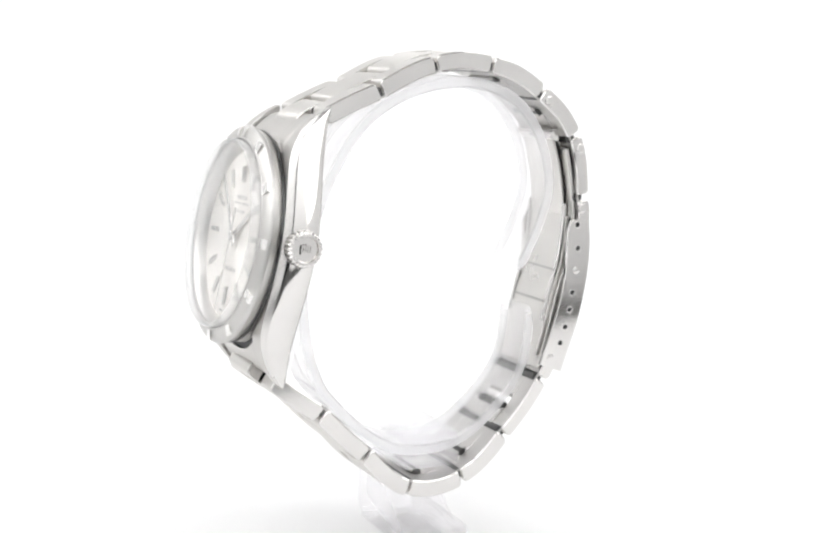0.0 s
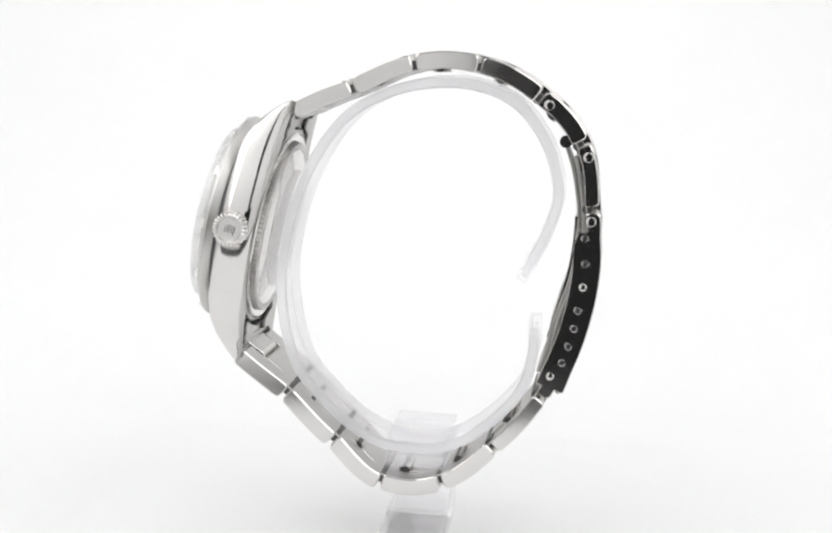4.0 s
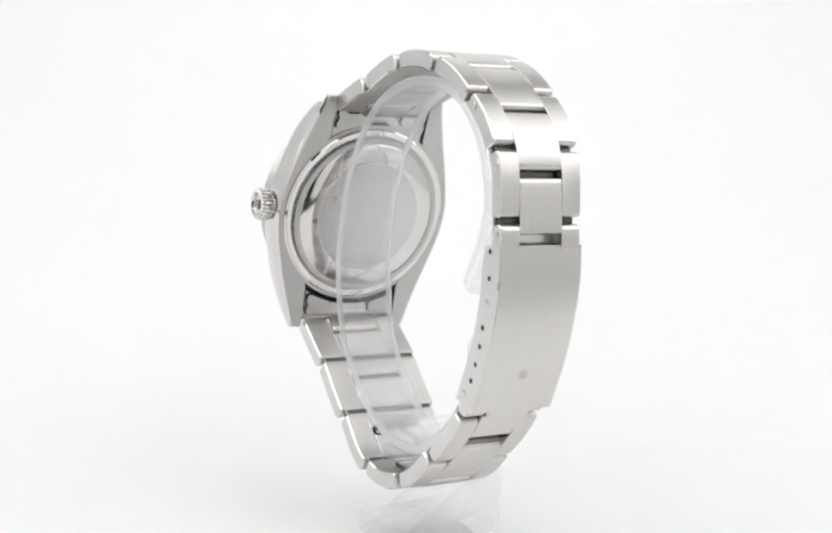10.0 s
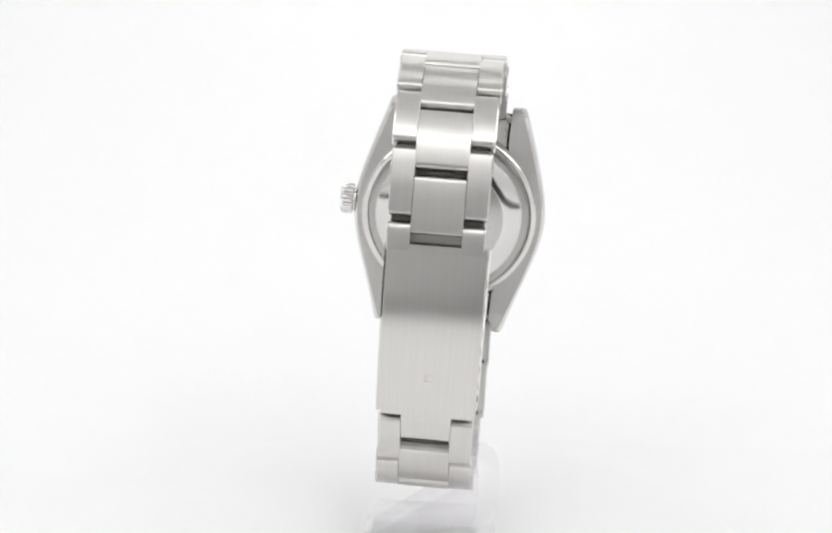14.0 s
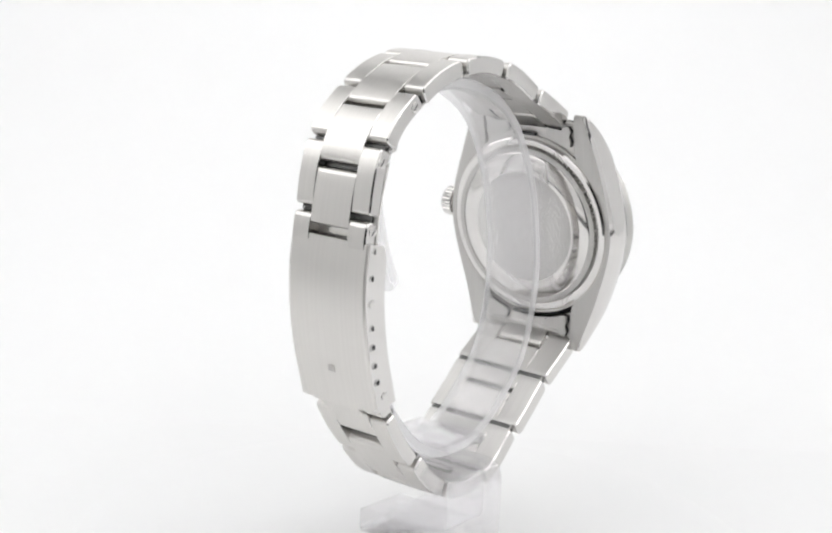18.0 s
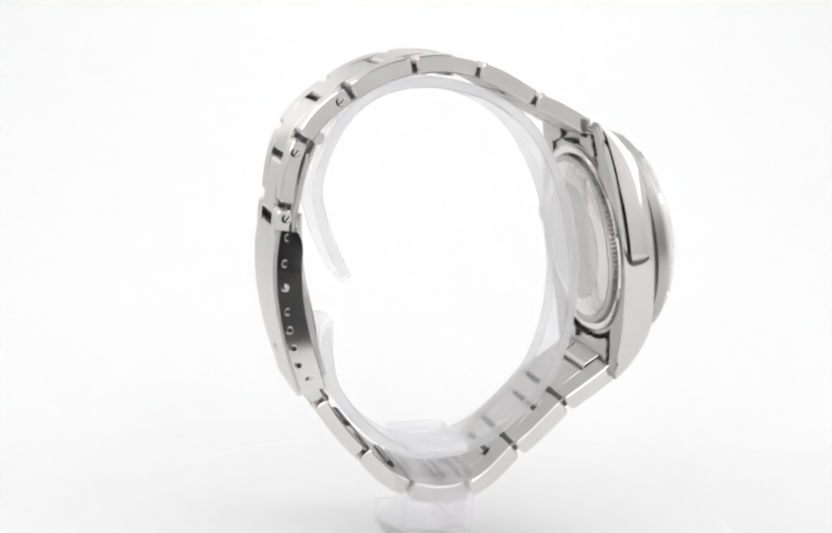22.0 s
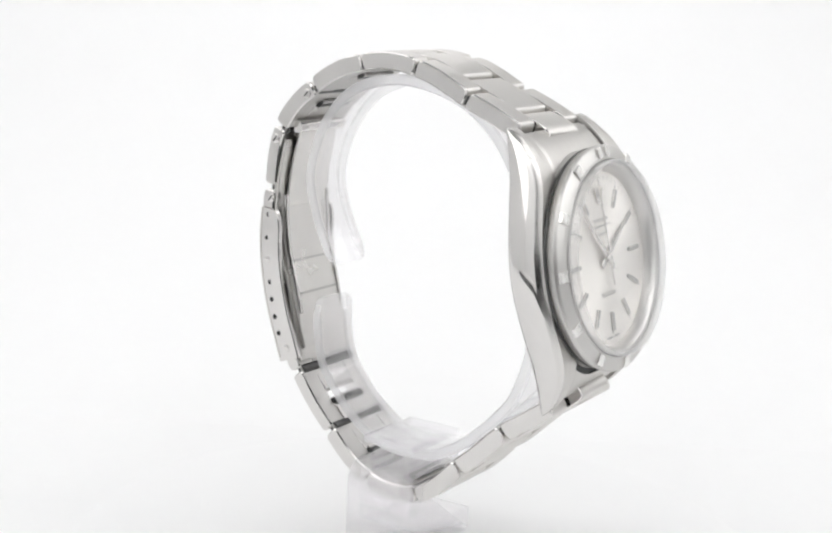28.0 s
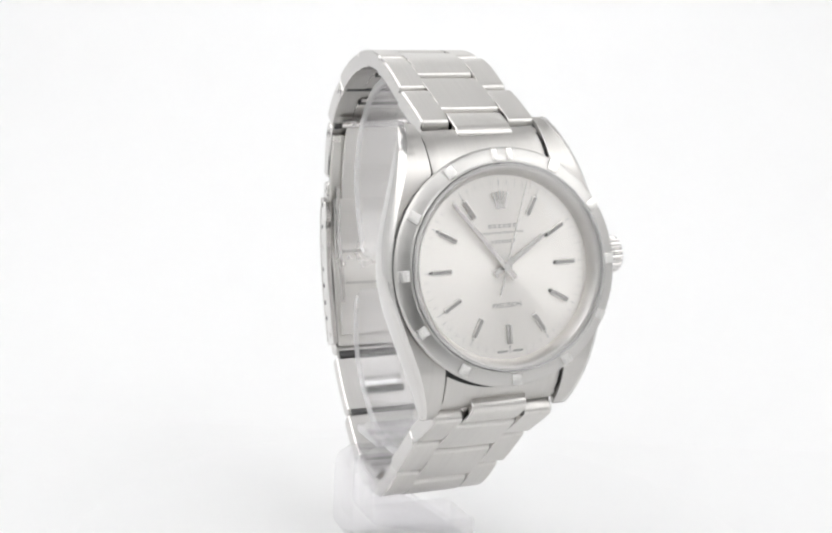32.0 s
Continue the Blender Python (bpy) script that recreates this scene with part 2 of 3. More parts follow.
def build_case():
    """Mid-case: two lofted flanks that run into the lugs, and a plug between them."""
    bm = bmesh.new()
    flank = ((0.0, 0.95), (0.155, 0.2), (0.28, 0.07), (0.42, 0.0), (0.6, 0.0), (0.78, 0.12), (0.92, 0.34), (1.0, 0.75))
    steps = [20.0 * k / 18 for k in range(19)] + [20.25, 20.4]
    steps = [-v for v in steps[:0:-1]] + steps
    for sg in (-1, 1):
        loops = []
        for v in steps:
            av = abs(v)
            end = max(0.0, (av - 19.6) / 0.8) ** 2
            out = 18.75 - math.sqrt(2.0 ** 2 + (0.35 * av) ** 2) - 0.25 * end
            inn = math.sqrt(15.4 ** 2 - av * av) if av < 12.4 else 8.95
            inn = max(min(inn, out - 1.0), 8.95) + 0.2 * end
            top, bot = crown_of_lug(v) - 0.5 * end, lug_back(v) + 0.4 * end
            edge = out - 0.95
            pts = [(inn, bot), (inn, top - 0.1), (inn + 0.1, top), (inn * 0.5 + edge * 0.5, top)]
            pts += [(out - d, top + (bot - top) * f) for f, d in flank]
            loops.append([case(sg * x, w, v) for x, w in pts])
        vs = rings(bm, loops)
        n = len(loops[0])
        for a, b in zip(vs, vs[1:]):
            for i in range(n):
                f = next(q for q in a[i].link_faces if b[i] in q.verts and a[(i + 1) % n] in q.verts)
                f.material_index = 0 if i in (1, 2, 3) else (2 if i in (0, n - 1) else (3 if i == 4 else 1))
    lathe([(0.01, -2.4), (15.6, -2.4), (15.6, -7.25), (0.01, -7.25)], case, 96, bm, closed=False)
    return part("case", bm, [CASE_BRUSHED, POLISHED, SATIN, CHAMFER], watch, "tonneau steel case with polished flanks and curved lugs")


def build_bezel():
    place = front
    seg = 360
    prof = [(15.0, -3.3), (15.0, -2.75), (15.6, -2.68), (15.75, -2.55), (16.2, -1.3), (16.1, -0.98), (15.85, -0.72), (14.3, -0.24), (14.2, -0.1), (14.05, -0.08), (14.0, -0.2), (14.0, -3.3)]
    bez = part("bezel", lathe(prof, place, seg), BEZEL, watch, "engine-turned steel bezel with raised bars")
    # Dark ring added as the shade between bezel and case.
    part("bezel_gap_shade", lathe([(14.9, -2.95), (15.85, -2.95), (15.85, -2.6), (14.9, -2.6)], place, 120), GAP_SHADE_STEEL, bez, "dark ring put in for the shaded gap under the bezel")
    # raised hour bars
    for h in range(12):
        spots = [(-1.1, 0.75), (1.1, 0.75)] if h == 0 else [(0.0, 1.45)]
        for off, wid in spots:
            a = radians(30 * h)
            bm = bmesh.new()
            lo, hi = [], []
            for r, x in ((14.4, -wid / 2), (14.4, wid / 2), (15.9, wid / 2), (15.9, -wid / 2)):
                w = -0.2 - (r - 14.25) * 0.27
                x += off
                s, v = r * math.sin(a) + x * math.cos(a), r * math.cos(a) - x * math.sin(a)
                lo.append(front(s, w - 0.4, v))
                hi.append(front(s, -0.1 - (r - 14.25) * 0.15, v))
            block(lo, hi, bm, 0.05)
            part("bezel_bar", bm, MARKER, bez)
    part("rehaut", lathe([(13.98, -0.14), (13.3, -0.25), (12.9, -0.6), (12.45, -1.93), (12.45, -2.4), (13.98, -2.4)], place, 120), RING, bez, "sloping grey steel inner ring")
    cr = part("crystal", lathe([(0.01, 1.3), (13.4, 1.27), (13.8, 1.14), (13.95, 0.92), (13.98, -0.12), (13.4, -0.12), (13.3, 0.95), (0.01, 0.97)], place, 120, closed=False), GLASS, watch, "clear flat sapphire crystal")
    cr.visible_shadow = False
    # Inner ring added; tint and white share stand for most of the refraction.
    edge = part("crystal_edge", lathe([(13.62, 1.18), (13.78, 1.1), (13.9, 0.88), (13.93, -0.08), (13.62, -0.08)], place, 120), GLASS_EDGE, cr, "crystal edge ring, greyed in place of most refraction")
    edge.visible_shadow = False
    # Dark ring added to draw the dark groove line at the crystal's rim.
    part("crystal_dark_ring", lathe([(13.92, -0.15), (14.06, -0.06), (14.06, -0.28), (13.92, -0.28)], place, 120), GAP_SHADE_STEEL, bez, "thin dark line round the crystal")


def hand(name, length, tail, w0, w1, height, mat, parent, label):
    """A hand that points to twelve in its own space: x towards nine, y out, z to twelve."""
    bm = bmesh.new()
    pts = [(-w0 / 2, 0.0), (-w1 / 2, length - 0.6), (0, length), (w1 / 2, length - 0.6), (w0 / 2, 0.0), (w0 / 2, -tail), (-w0 / 2, -tail)]
    rings(bm, [[(x, height, z) for x, z in pts], [(x * 0.72, height + 0.16, z) for x, z in pts]])
    h0, h1 = height - 0.1, height + 0.22
    lathe([(0.01, h1), (0.5, h1), (0.62, h1 - 0.08), (0.62, h0), (0.01, h0)], lambda s, w, v: (s, w, v), 32, bm, closed=False)
    return part(name, bm, mat, parent, label, CASE_M)


def words(body, size, mat, parent, label, x, z, height):
    cu = bpy.data.curves.new("words", "FONT")
    cu.body, cu.size, cu.align_x, cu.align_y, cu.extrude = body, size * MM, "CENTER", "CENTER", 0.00001
    tmp = new("words", cu)
    dg = bpy.context.evaluated_depsgraph_get()
    me = bpy.data.meshes.new_from_object(tmp.evaluated_get(dg))
    bpy.data.objects.remove(tmp)
    me.transform(Matrix(((-1, 0, 0, x * MM), (0, 0, 1, height * MM), (0, 1, 0, z * MM), (0, 0, 0, 1))))
    me.materials.clear()
    me.materials.append(mat)
    ob = new("dial_lettering", me)
    ob.parent = parent
    return tagged(ob, label)


def build_dial():
    flat = lambda s, w, v: (s, w, v)
    F = -1.95
    dial = part("dial", lathe([(0.01, F), (13.0, F), (13.0, F - 0.4), (0.01, F - 0.4)], flat, 120, closed=False), DIAL, watch, "silver sunburst dial", CASE_M)
    for h in range(1, 12):
        a = radians(-30 * h)
        rot = lambda x, y, z: (x * math.cos(a) + z * math.sin(a), y, -x * math.sin(a) + z * math.cos(a))
        bm = box(-0.31, 0.31, F, F + 0.34, 7.8, 10.55, rot, bev=0.08)
        # Dark plate added under the marker for its dark reflected edges.
        foot = len(bm.faces)
        box(-0.37, 0.37, F, F + 0.03, 7.75, 10.6, rot, bm)
        bm.faces.ensure_lookup_table()
        for f in bm.faces[foot:]:
            f.material_index = 1
        part("hour_marker", bm, [MARKER, PRINT_AND_RIM], dial)
        # Dots at 2, 3, 4 are painted marker reflections; the rest are luminous.
        rr, rd = (7.6, 0.27) if h in (2, 3, 4) else (10.85, 0.2 if h in (9, 10) else 0.11)
        dot = lambda s, w, v: rot(s, w, v + rr)
        part("lume_reflection_dot", lathe([(0.01, F + 0.1), (rd * 0.9, F + 0.08), (rd, F), (0.01, F)], dot, 16, closed=False), DARK_DOT, dial)
    for k in range(60):
        a = radians(-6 * k)
        rot = lambda x, y, z: (x * math.cos(a) + z * math.sin(a), y, -x * math.sin(a) + z * math.cos(a))
        wd = 0.07 if k % 5 == 0 else 0.035
        part("minute_tick", box(-wd, wd, F, F + 0.02, 11.15, 11.75, rot), TICK, dial)
    # plain emblem at twelve: a bar with five blunt prongs
    bm = box(-0.62, 0.62, F, F + 0.25, 7.9, 8.35, bev=0.06)
    for k in range(5):
        x0, x1 = (k - 2) * 0.26, (k - 2) * 0.56
        lo = [(x0 - 0.13, F, 8.3), (x0 + 0.13, F, 8.3), (x1 + 0.1, F, 10.3 - 0.12 * abs(k - 2)), (x1 - 0.1, F, 10.3 - 0.12 * abs(k - 2))]
        block(lo, [(x, F + 0.25, z) for x, y, z in lo], bm)
    part("emblem", bm, POLISHED, dial, "small plain applied steel emblem")
    # printed lines
    for x0, x1, z, hgt in ((-2.2, 2.2, 5.55, 0.62), (-3.2, 3.2, 4.65, 0.34), (-1.9, 1.9, 3.45, 0.5)):
        n = int((x1 - x0) / (hgt * 1.05))
        bm = bmesh.new()
        for k in range(n):
            xa = x0 + (x1 - x0) * k / n
            box(xa, xa + (x1 - x0) / n * 0.72, F, F + 0.015, z - hgt * 0.36, z - hgt * 0.12, bm=bm)
            box(xa, xa + (x1 - x0) / n * 0.72, F, F + 0.015, z + hgt * 0.12, z + hgt * 0.36, bm=bm)
        part("printed_line", bm, PRINT_AND_RIM, dial, "grey printed bars")
    words("PRECISION", 0.9, PRINT_AND_RIM, dial, "small grey printed lettering", 0, -5.2, F + 0.02)
    for x in (-1.15, 1.15):
        part("printed_line", box(x - 0.75, x + 0.75, F, F + 0.015, -11.55, -11.3), PRINT_AND_RIM, dial)
    return dial


build_case()
build_bezel()
dial = build_dial()
hour_hand = hand("hour_hand", 7.6, 1.9, 0.95, 0.7, -1.62, POLISHED, watch, "polished steel baton hour hand")
minute_hand = hand("minute_hand", 11.6, 2.0, 0.85, 0.55, -1.36, POLISHED, watch, "polished steel baton minute hand")
second_hand = hand("second_hand", 12.0, 4.0, 0.2, 0.12, -1.12, POLISHED, watch, "thin steel seconds hand")


def build_back():
    back = part("case_back", lathe([(12.9, -8.2), (13.3, -8.2), (13.3, -7.0), (0.01, -7.0), (0.01, -8.9), (9.5, -8.85), (12.4, -8.4), (12.6, -8.25)], case, 160, closed=False), POLISHED, watch, "polished screw-down steel case back")
    disc = lathe([(0.01, -9.0), (9.3, -8.96), (9.5, -8.9), (9.5, -8.7), (0.01, -8.7)], case, 120, closed=False)
    part("back_disc", disc, BACK_DISC, back, "flat brushed centre of the case back")
    tooth = lambda k, i: (0.2 if i % 2 else 0.0) if k in (2, 3) else 0.0
    part("fluted_ring", lathe([(12.7, -8.3), (13.3, -8.34), (13.5, -8.25), (13.5, -7.4), (12.7, -7.3)], case, 240, wobble=tooth), SATIN, back, "finely fluted edge")
    part("back_ring", lathe([(13.75, -7.0), (15.1, -7.0), (15.1, -7.5), (14.8, -7.72), (14.0, -7.75), (13.75, -7.65)], case, 160), POLISHED, back)


build_back()


def build_crown():
    o = Vector((-16.5, -4.45, 0.3))
    seg = 96
    place = lambda s, w, v: case(o.x - w, o.y + s, o.z + v)
    tooth = lambda k, i: (-0.22, 0.0, 0.06, 0.0)[i % 4] * (0.6 if k == 7 else 1.0) if k in (4, 5, 6, 7) else 0.0
    prof = [(0.01, -0.6), (2.0, -0.6), (2.0, 0.35), (2.5, 0.45), (2.6, 0.6), (2.6, 2.0), (2.45, 2.4), (2.15, 2.62), (1.85, 2.6), (1.7, 2.25), (0.01, 2.25)]
    cr = part("winding_crown", lathe(prof, place, seg, closed=False, wobble=tooth), EDGE, watch, "fluted polished steel winding crown")
    bm = bmesh.new()
    for k in range(5):
        x = (k - 2) * 0.34
        box(x - 0.1, x + 0.1, 2.2, 2.6, -0.35, 0.75 - 0.1 * abs(k - 2), place, bm)
    box(-0.7, 0.7, 2.2, 2.6, -0.75, -0.4, place, bm)
    part("crown_emblem", bm, POLISHED, cr, "small raised plain emblem")


build_crown()


# ---- bracelet ----
def drift(n, high=False):
    """The bracelet sits a little askew towards its clasp, its upper half less."""
    return (0.6 if high else 0.92) * (31 - n) / 56


def piece(p0, p1, s0, s1, gap, thick, sag, mats, bev=0.17, r=0.95, out=0.15, bev0=None, bev1=None):
    """One bracelet piece between two points (n, z) of the outer line, from s0 to s1; the outer face bulges."""
    a, b = Vector(p0), Vector(p1)
    d = (b - a)
    ln = d.length - gap
    d.normalize()
    nrm = Vector((-d.y, d.x))       # outwards when the chain runs clockwise seen from the crown side
    mid = (a + b) / 2 + nrm * out
    h = thick / 2
    r = min(r, h)
    pts = []
    m = 6
    for k in range(m + 1):
        x = -ln / 2 + r + (ln - 2 * r) * k / m
        pts.append((x, sag * (1 - (2 * x / ln) ** 2)))
    for k in range(1, 6):
        q = math.pi / 2 - math.pi * k / 6
        yy = -h + h * (abs(math.sin(q)) ** 0.7) * (1 if q > 0 else -1)
        pts.append((ln / 2 - r + r * math.cos(q) ** 0.6, yy))
    for k in range(m + 1):
        x = ln / 2 - r - (ln - 2 * r) * k / m
        pts.append((x, -thick + 0.5 * sag * (1 - (2 * x / ln) ** 2) - sag * 0.2))
    for k in range(1, 6):
        q = -math.pi / 2 - math.pi * k / 6
        yy = -h + h * (abs(math.sin(q)) ** 0.7) * (1 if math.sin(q) > 0 else -1)
        pts.append((-ln / 2 + r - r * abs(math.cos(q)) ** 0.6, yy))

    def at(x, y, s):
        p = mid + d * x + nrm * y
        return up(s + drift(p.x), p.x, p.y)

    bev0, bev1 = bev if bev0 is None else bev0, bev if bev1 is None else bev1
    small = lambda e: [(x * (1 - 2 * e / ln), (y + h) * (1 - 2 * e / thick) - h) for x, y in pts]
    bm = bmesh.new()
    loops = [[at(x, y, s0) for x, y in small(bev0)], [at(x, y, s0 + bev0) for x, y in pts],
             [at(x, y, s1 - bev1) for x, y in pts], [at(x, y, s1) for x, y in small(bev1)]]
    vs = [[bm.verts.new(Vector(p) * MM) for p in loop] for loop in loops]
    n = len(pts)
    for k in range(3):
        for i in range(n):
            j = (i + 1) % n
            f = bm.faces.new((vs[k][i], vs[k][j], vs[k + 1][j], vs[k + 1][i]))
            inner = m + 5 < i < 2 * m + 7
            f.material_index = 1 if k != 1 else (2 if inner else 0)
    for loop in (vs[0], vs[-1]):
        bm.faces.new(loop).material_index = 1
    return bm


TOP_JOINTS = [(21.6, -14.6), (12.5, -10.45), (3.15, -6.45), (-7.05, -6.3), (-16.5, -10.6), (-23.3, -17.7), (-25.45, -27.6), (-25.9, -33.0)]
LOW_JOINTS = [(29.0, -54.0), (21.1, -59.7), (13.45, -66.7), (5.5, -73.0), (-4.5, -72.5), (-12.45, -66.2), (-19.3, -57.7), (-21.5, -52.5)]
MATS = [BRUSHED, EDGE, SATIN]


def half_width(k, flip):
    return ((8.6, 8.3, 7.9, 7.5, 7.2, 6.95, 6.85, 6.85) if flip else (9.1, 8.85, 8.35, 7.8, 7.35, 7.0, 6.85, 6.85))[k]


def along(joints, u):
    """Point at u joints along the outer line."""
    k = min(int(u), len(joints) - 2)
    f = u - k
    a, b = Vector(joints[k]), Vector(joints[k + 1])
    return a.lerp(b, f)


def link_piece(joints, flip, u0, u1, s0, s1, gap, thick, bev0, bev1, r=0.75):
    """One link piece along the bracelet's curve, from s0 to s1, with rounded ends."""
    P = [Vector(q) for q in joints]
    P = [P[0] * 2 - P[1]] + P + [P[-1] * 2 - P[-2]]

    def on(u):
        k = max(0, min(int(u), len(joints) - 2))
        t = u - k
        a, b, c, d = P[k], P[k + 1], P[k + 2], P[k + 3]
        return 0.5 * ((2 * b) + (c - a) * t + (2 * a - 5 * b + 4 * c - d) * t * t + (3 * b - a - 3 * c + d) * t ** 3)

    k = max(0, min(int((u0 + u1) / 2), len(joints) - 2))
    ln = (Vector(joints[k + 1]) - Vector(joints[k])).length
    u0, u1 = u0 + gap / 2 / ln, u1 - gap / 2 / ln
    size = (u1 - u0) * ln
    h = thick / 2
    steps = [0, 0.06, 0.18, 0.4, 0.7, 1.0]
    ds = [r * f for f in steps] + [r + (size - 2 * r) * f / 7 for f in range(1, 7)] + [size - r * f for f in steps[::-1]]
    top, low = [], []
    for d in ds:
        u = u0 + d / ln
        p, q = on(u), (on(u + 0.02) - on(u - 0.02)).normalized()
        nrm = Vector((q.y, -q.x)) if flip else Vector((-q.y, q.x))
        e = min(1.0, min(d, size - d) / r)
        drop = h * (1 - (1 - (1 - e) ** 2.6) ** (1 / 2.6))
        off = (0.38 if flip else 0.55) + 0.16 * (1 - (2 * d / size - 1) ** 2) + (0.15 * min(1.0, max(0.0, (u - 2) / 2)) if flip else 0.0)
        top.append((p + nrm * (off - drop), nrm))
        low.append((p + nrm * (off - thick + drop * 0.6), nrm))
    poly = [t[0] for t in top] + [t[0] for t in low[::-1]]
    n, nt = len(poly), len(top)
    mid = sum(poly, Vector((0, 0))) / n

    def inset(e):
        """Points moved inwards by e along the bevel."""
        res = []
        for i, q in enumerate(poly):
            t = (poly[(i + 1) % n] - poly[i - 1]).normalized()
            w = Vector((-t.y, t.x))
            res.append(q + w * e * (1 if w.dot(mid - q) > 0 else -1))
        return res

    bm = bmesh.new()
    rows = [(s0, inset(bev0)), (s0 + bev0, poly), (s1 - bev1, poly), (s1, inset(bev1))]
    vs = [[bm.verts.new(Vector(up(x + drift(q.x, flip), q.x, q.y)) * MM) for q in pts] for x, pts in rows]
    for k in range(3):
        for i in range(n):
            j = (i + 1) % n
            f = bm.faces.new((vs[k][i], vs[k][j], vs[k + 1][j], vs[k + 1][i]))
            f.material_index = 1 if k != 1 else (2 if nt <= i < n - 1 else 0)
    for loop in (vs[0], vs[-1]):
        bm.faces.new(loop).material_index = 1
    return bm


def build_chain(joints, flip, thick):
    n = len(joints) - 1
    for k in range(n):
        hw = half_width(k, flip)
        cw = hw * 0.52
        last = k == n - 1
        th = thick if k < 5 else thick * 0.85
        gap = 0.85 if flip and k >= 4 else 0.6
        part("outer_link", link_piece(joints, flip, k, k + 1, cw + 0.03, hw, gap, th, 0.05, 0.2), MATS, watch)
        part("outer_link", link_piece(joints, flip, k, k + 1, -hw, -cw - 0.03, gap, th, 0.2, 0.05), MATS, watch)
        if not last:
            u0, u1 = k + 0.36, k + 1.36
            if not flip and k == n - 2:
                u0, u1 = k + 0.52, k + 1.12
            part("centre_link", link_piece(joints, flip, u0, u1, -cw, cw, gap - 0.05, th, 0.05, 0.05), MATS, watch)
    # pins through the joints, thickened and blackened as the gap shade
    for k in range(1, n):
        hw = half_width(k, flip) - 0.5
        p = Vector(joints[k])
        q = (Vector(joints[k + 1]) - Vector(joints[k - 1])).normalized()
        nr = Vector((-q.y, q.x)) * (-1 if flip else 1)
        c = p - nr * (thick * 0.62 - 0.3)
        bm = bmesh.new()
        loops = [[up(s + drift(c.x, flip), c.x + 0.8 * math.cos(t * math.pi / 6), c.y + 0.8 * math.sin(t * math.pi / 6)) for t in range(12)] for s in (-hw, hw)]
        rings(bm, loops)
        part("link_pin", bm, GAP_SHADE_STEEL, watch)
    # bars added inside the centre row, dark in place of gap shade
    for k in range(n - 1):
        u = k + 0.36
        if u < 0.5:
            continue
        p, cw = along(joints, u), half_width(k, flip) * 0.5
        q = (along(joints, u + 0.1) - along(joints, u - 0.1)).normalized()
        c = p - Vector((-q.y, q.x)) * (-1 if flip else 1) * (thick * 0.62 - 0.3)
        bm = bmesh.new()
        rings(bm, [[up(s + drift(c.x, flip), c.x + 0.8 * math.cos(t * math.pi / 6), c.y + 0.8 * math.sin(t * math.pi / 6)) for t in range(12)] for s in (-cw, cw)])
        part("gap_filler_bar", bm, GAP_SHADE_STEEL, watch)


def joint_plate(joints, flip, u, s0, s1, thick):
    """Thin plate that closes a joint on the wrist side."""
    k = min(int(u), len(joints) - 2)
    th = thick if k < 5 else thick * 0.85
    p = along(joints, u)
    q = (along(joints, u + 0.15) - along(joints, u - 0.15)).normalized()
    nr = Vector((q.y, -q.x)) if flip else Vector((-q.y, q.x))
    low = (0.38 if flip else 0.55) + (0.15 * min(1.0, max(0.0, (u - 2) / 2)) if flip else 0.0) - th + 0.08
    at = lambda x, y, z: up(x + drift(p.x, flip), *(p + q * y + nr * z))
    part("joint_plate", box(s0, s1, -0.95, 0.95, low, low + 0.3, at), SATIN, watch)


for chain, turned in ((TOP_JOINTS, True), (LOW_JOINTS, False)):
    for j in range(1, len(chain) - 1):
        hw = half_width(j, turned) - 0.25
        joint_plate(chain, turned, j, -hw, -hw * 0.5, 2.6)
        joint_plate(chain, turned, j, hw * 0.5, hw, 2.6)
        joint_plate(chain, turned, j + 0.36 - (0.0 if j < len(chain) - 2 else 0.3), -hw * 0.5, hw * 0.5, 2.6)

build_chain(TOP_JOINTS, True, 2.6)
build_chain(LOW_JOINTS, False, 2.6)


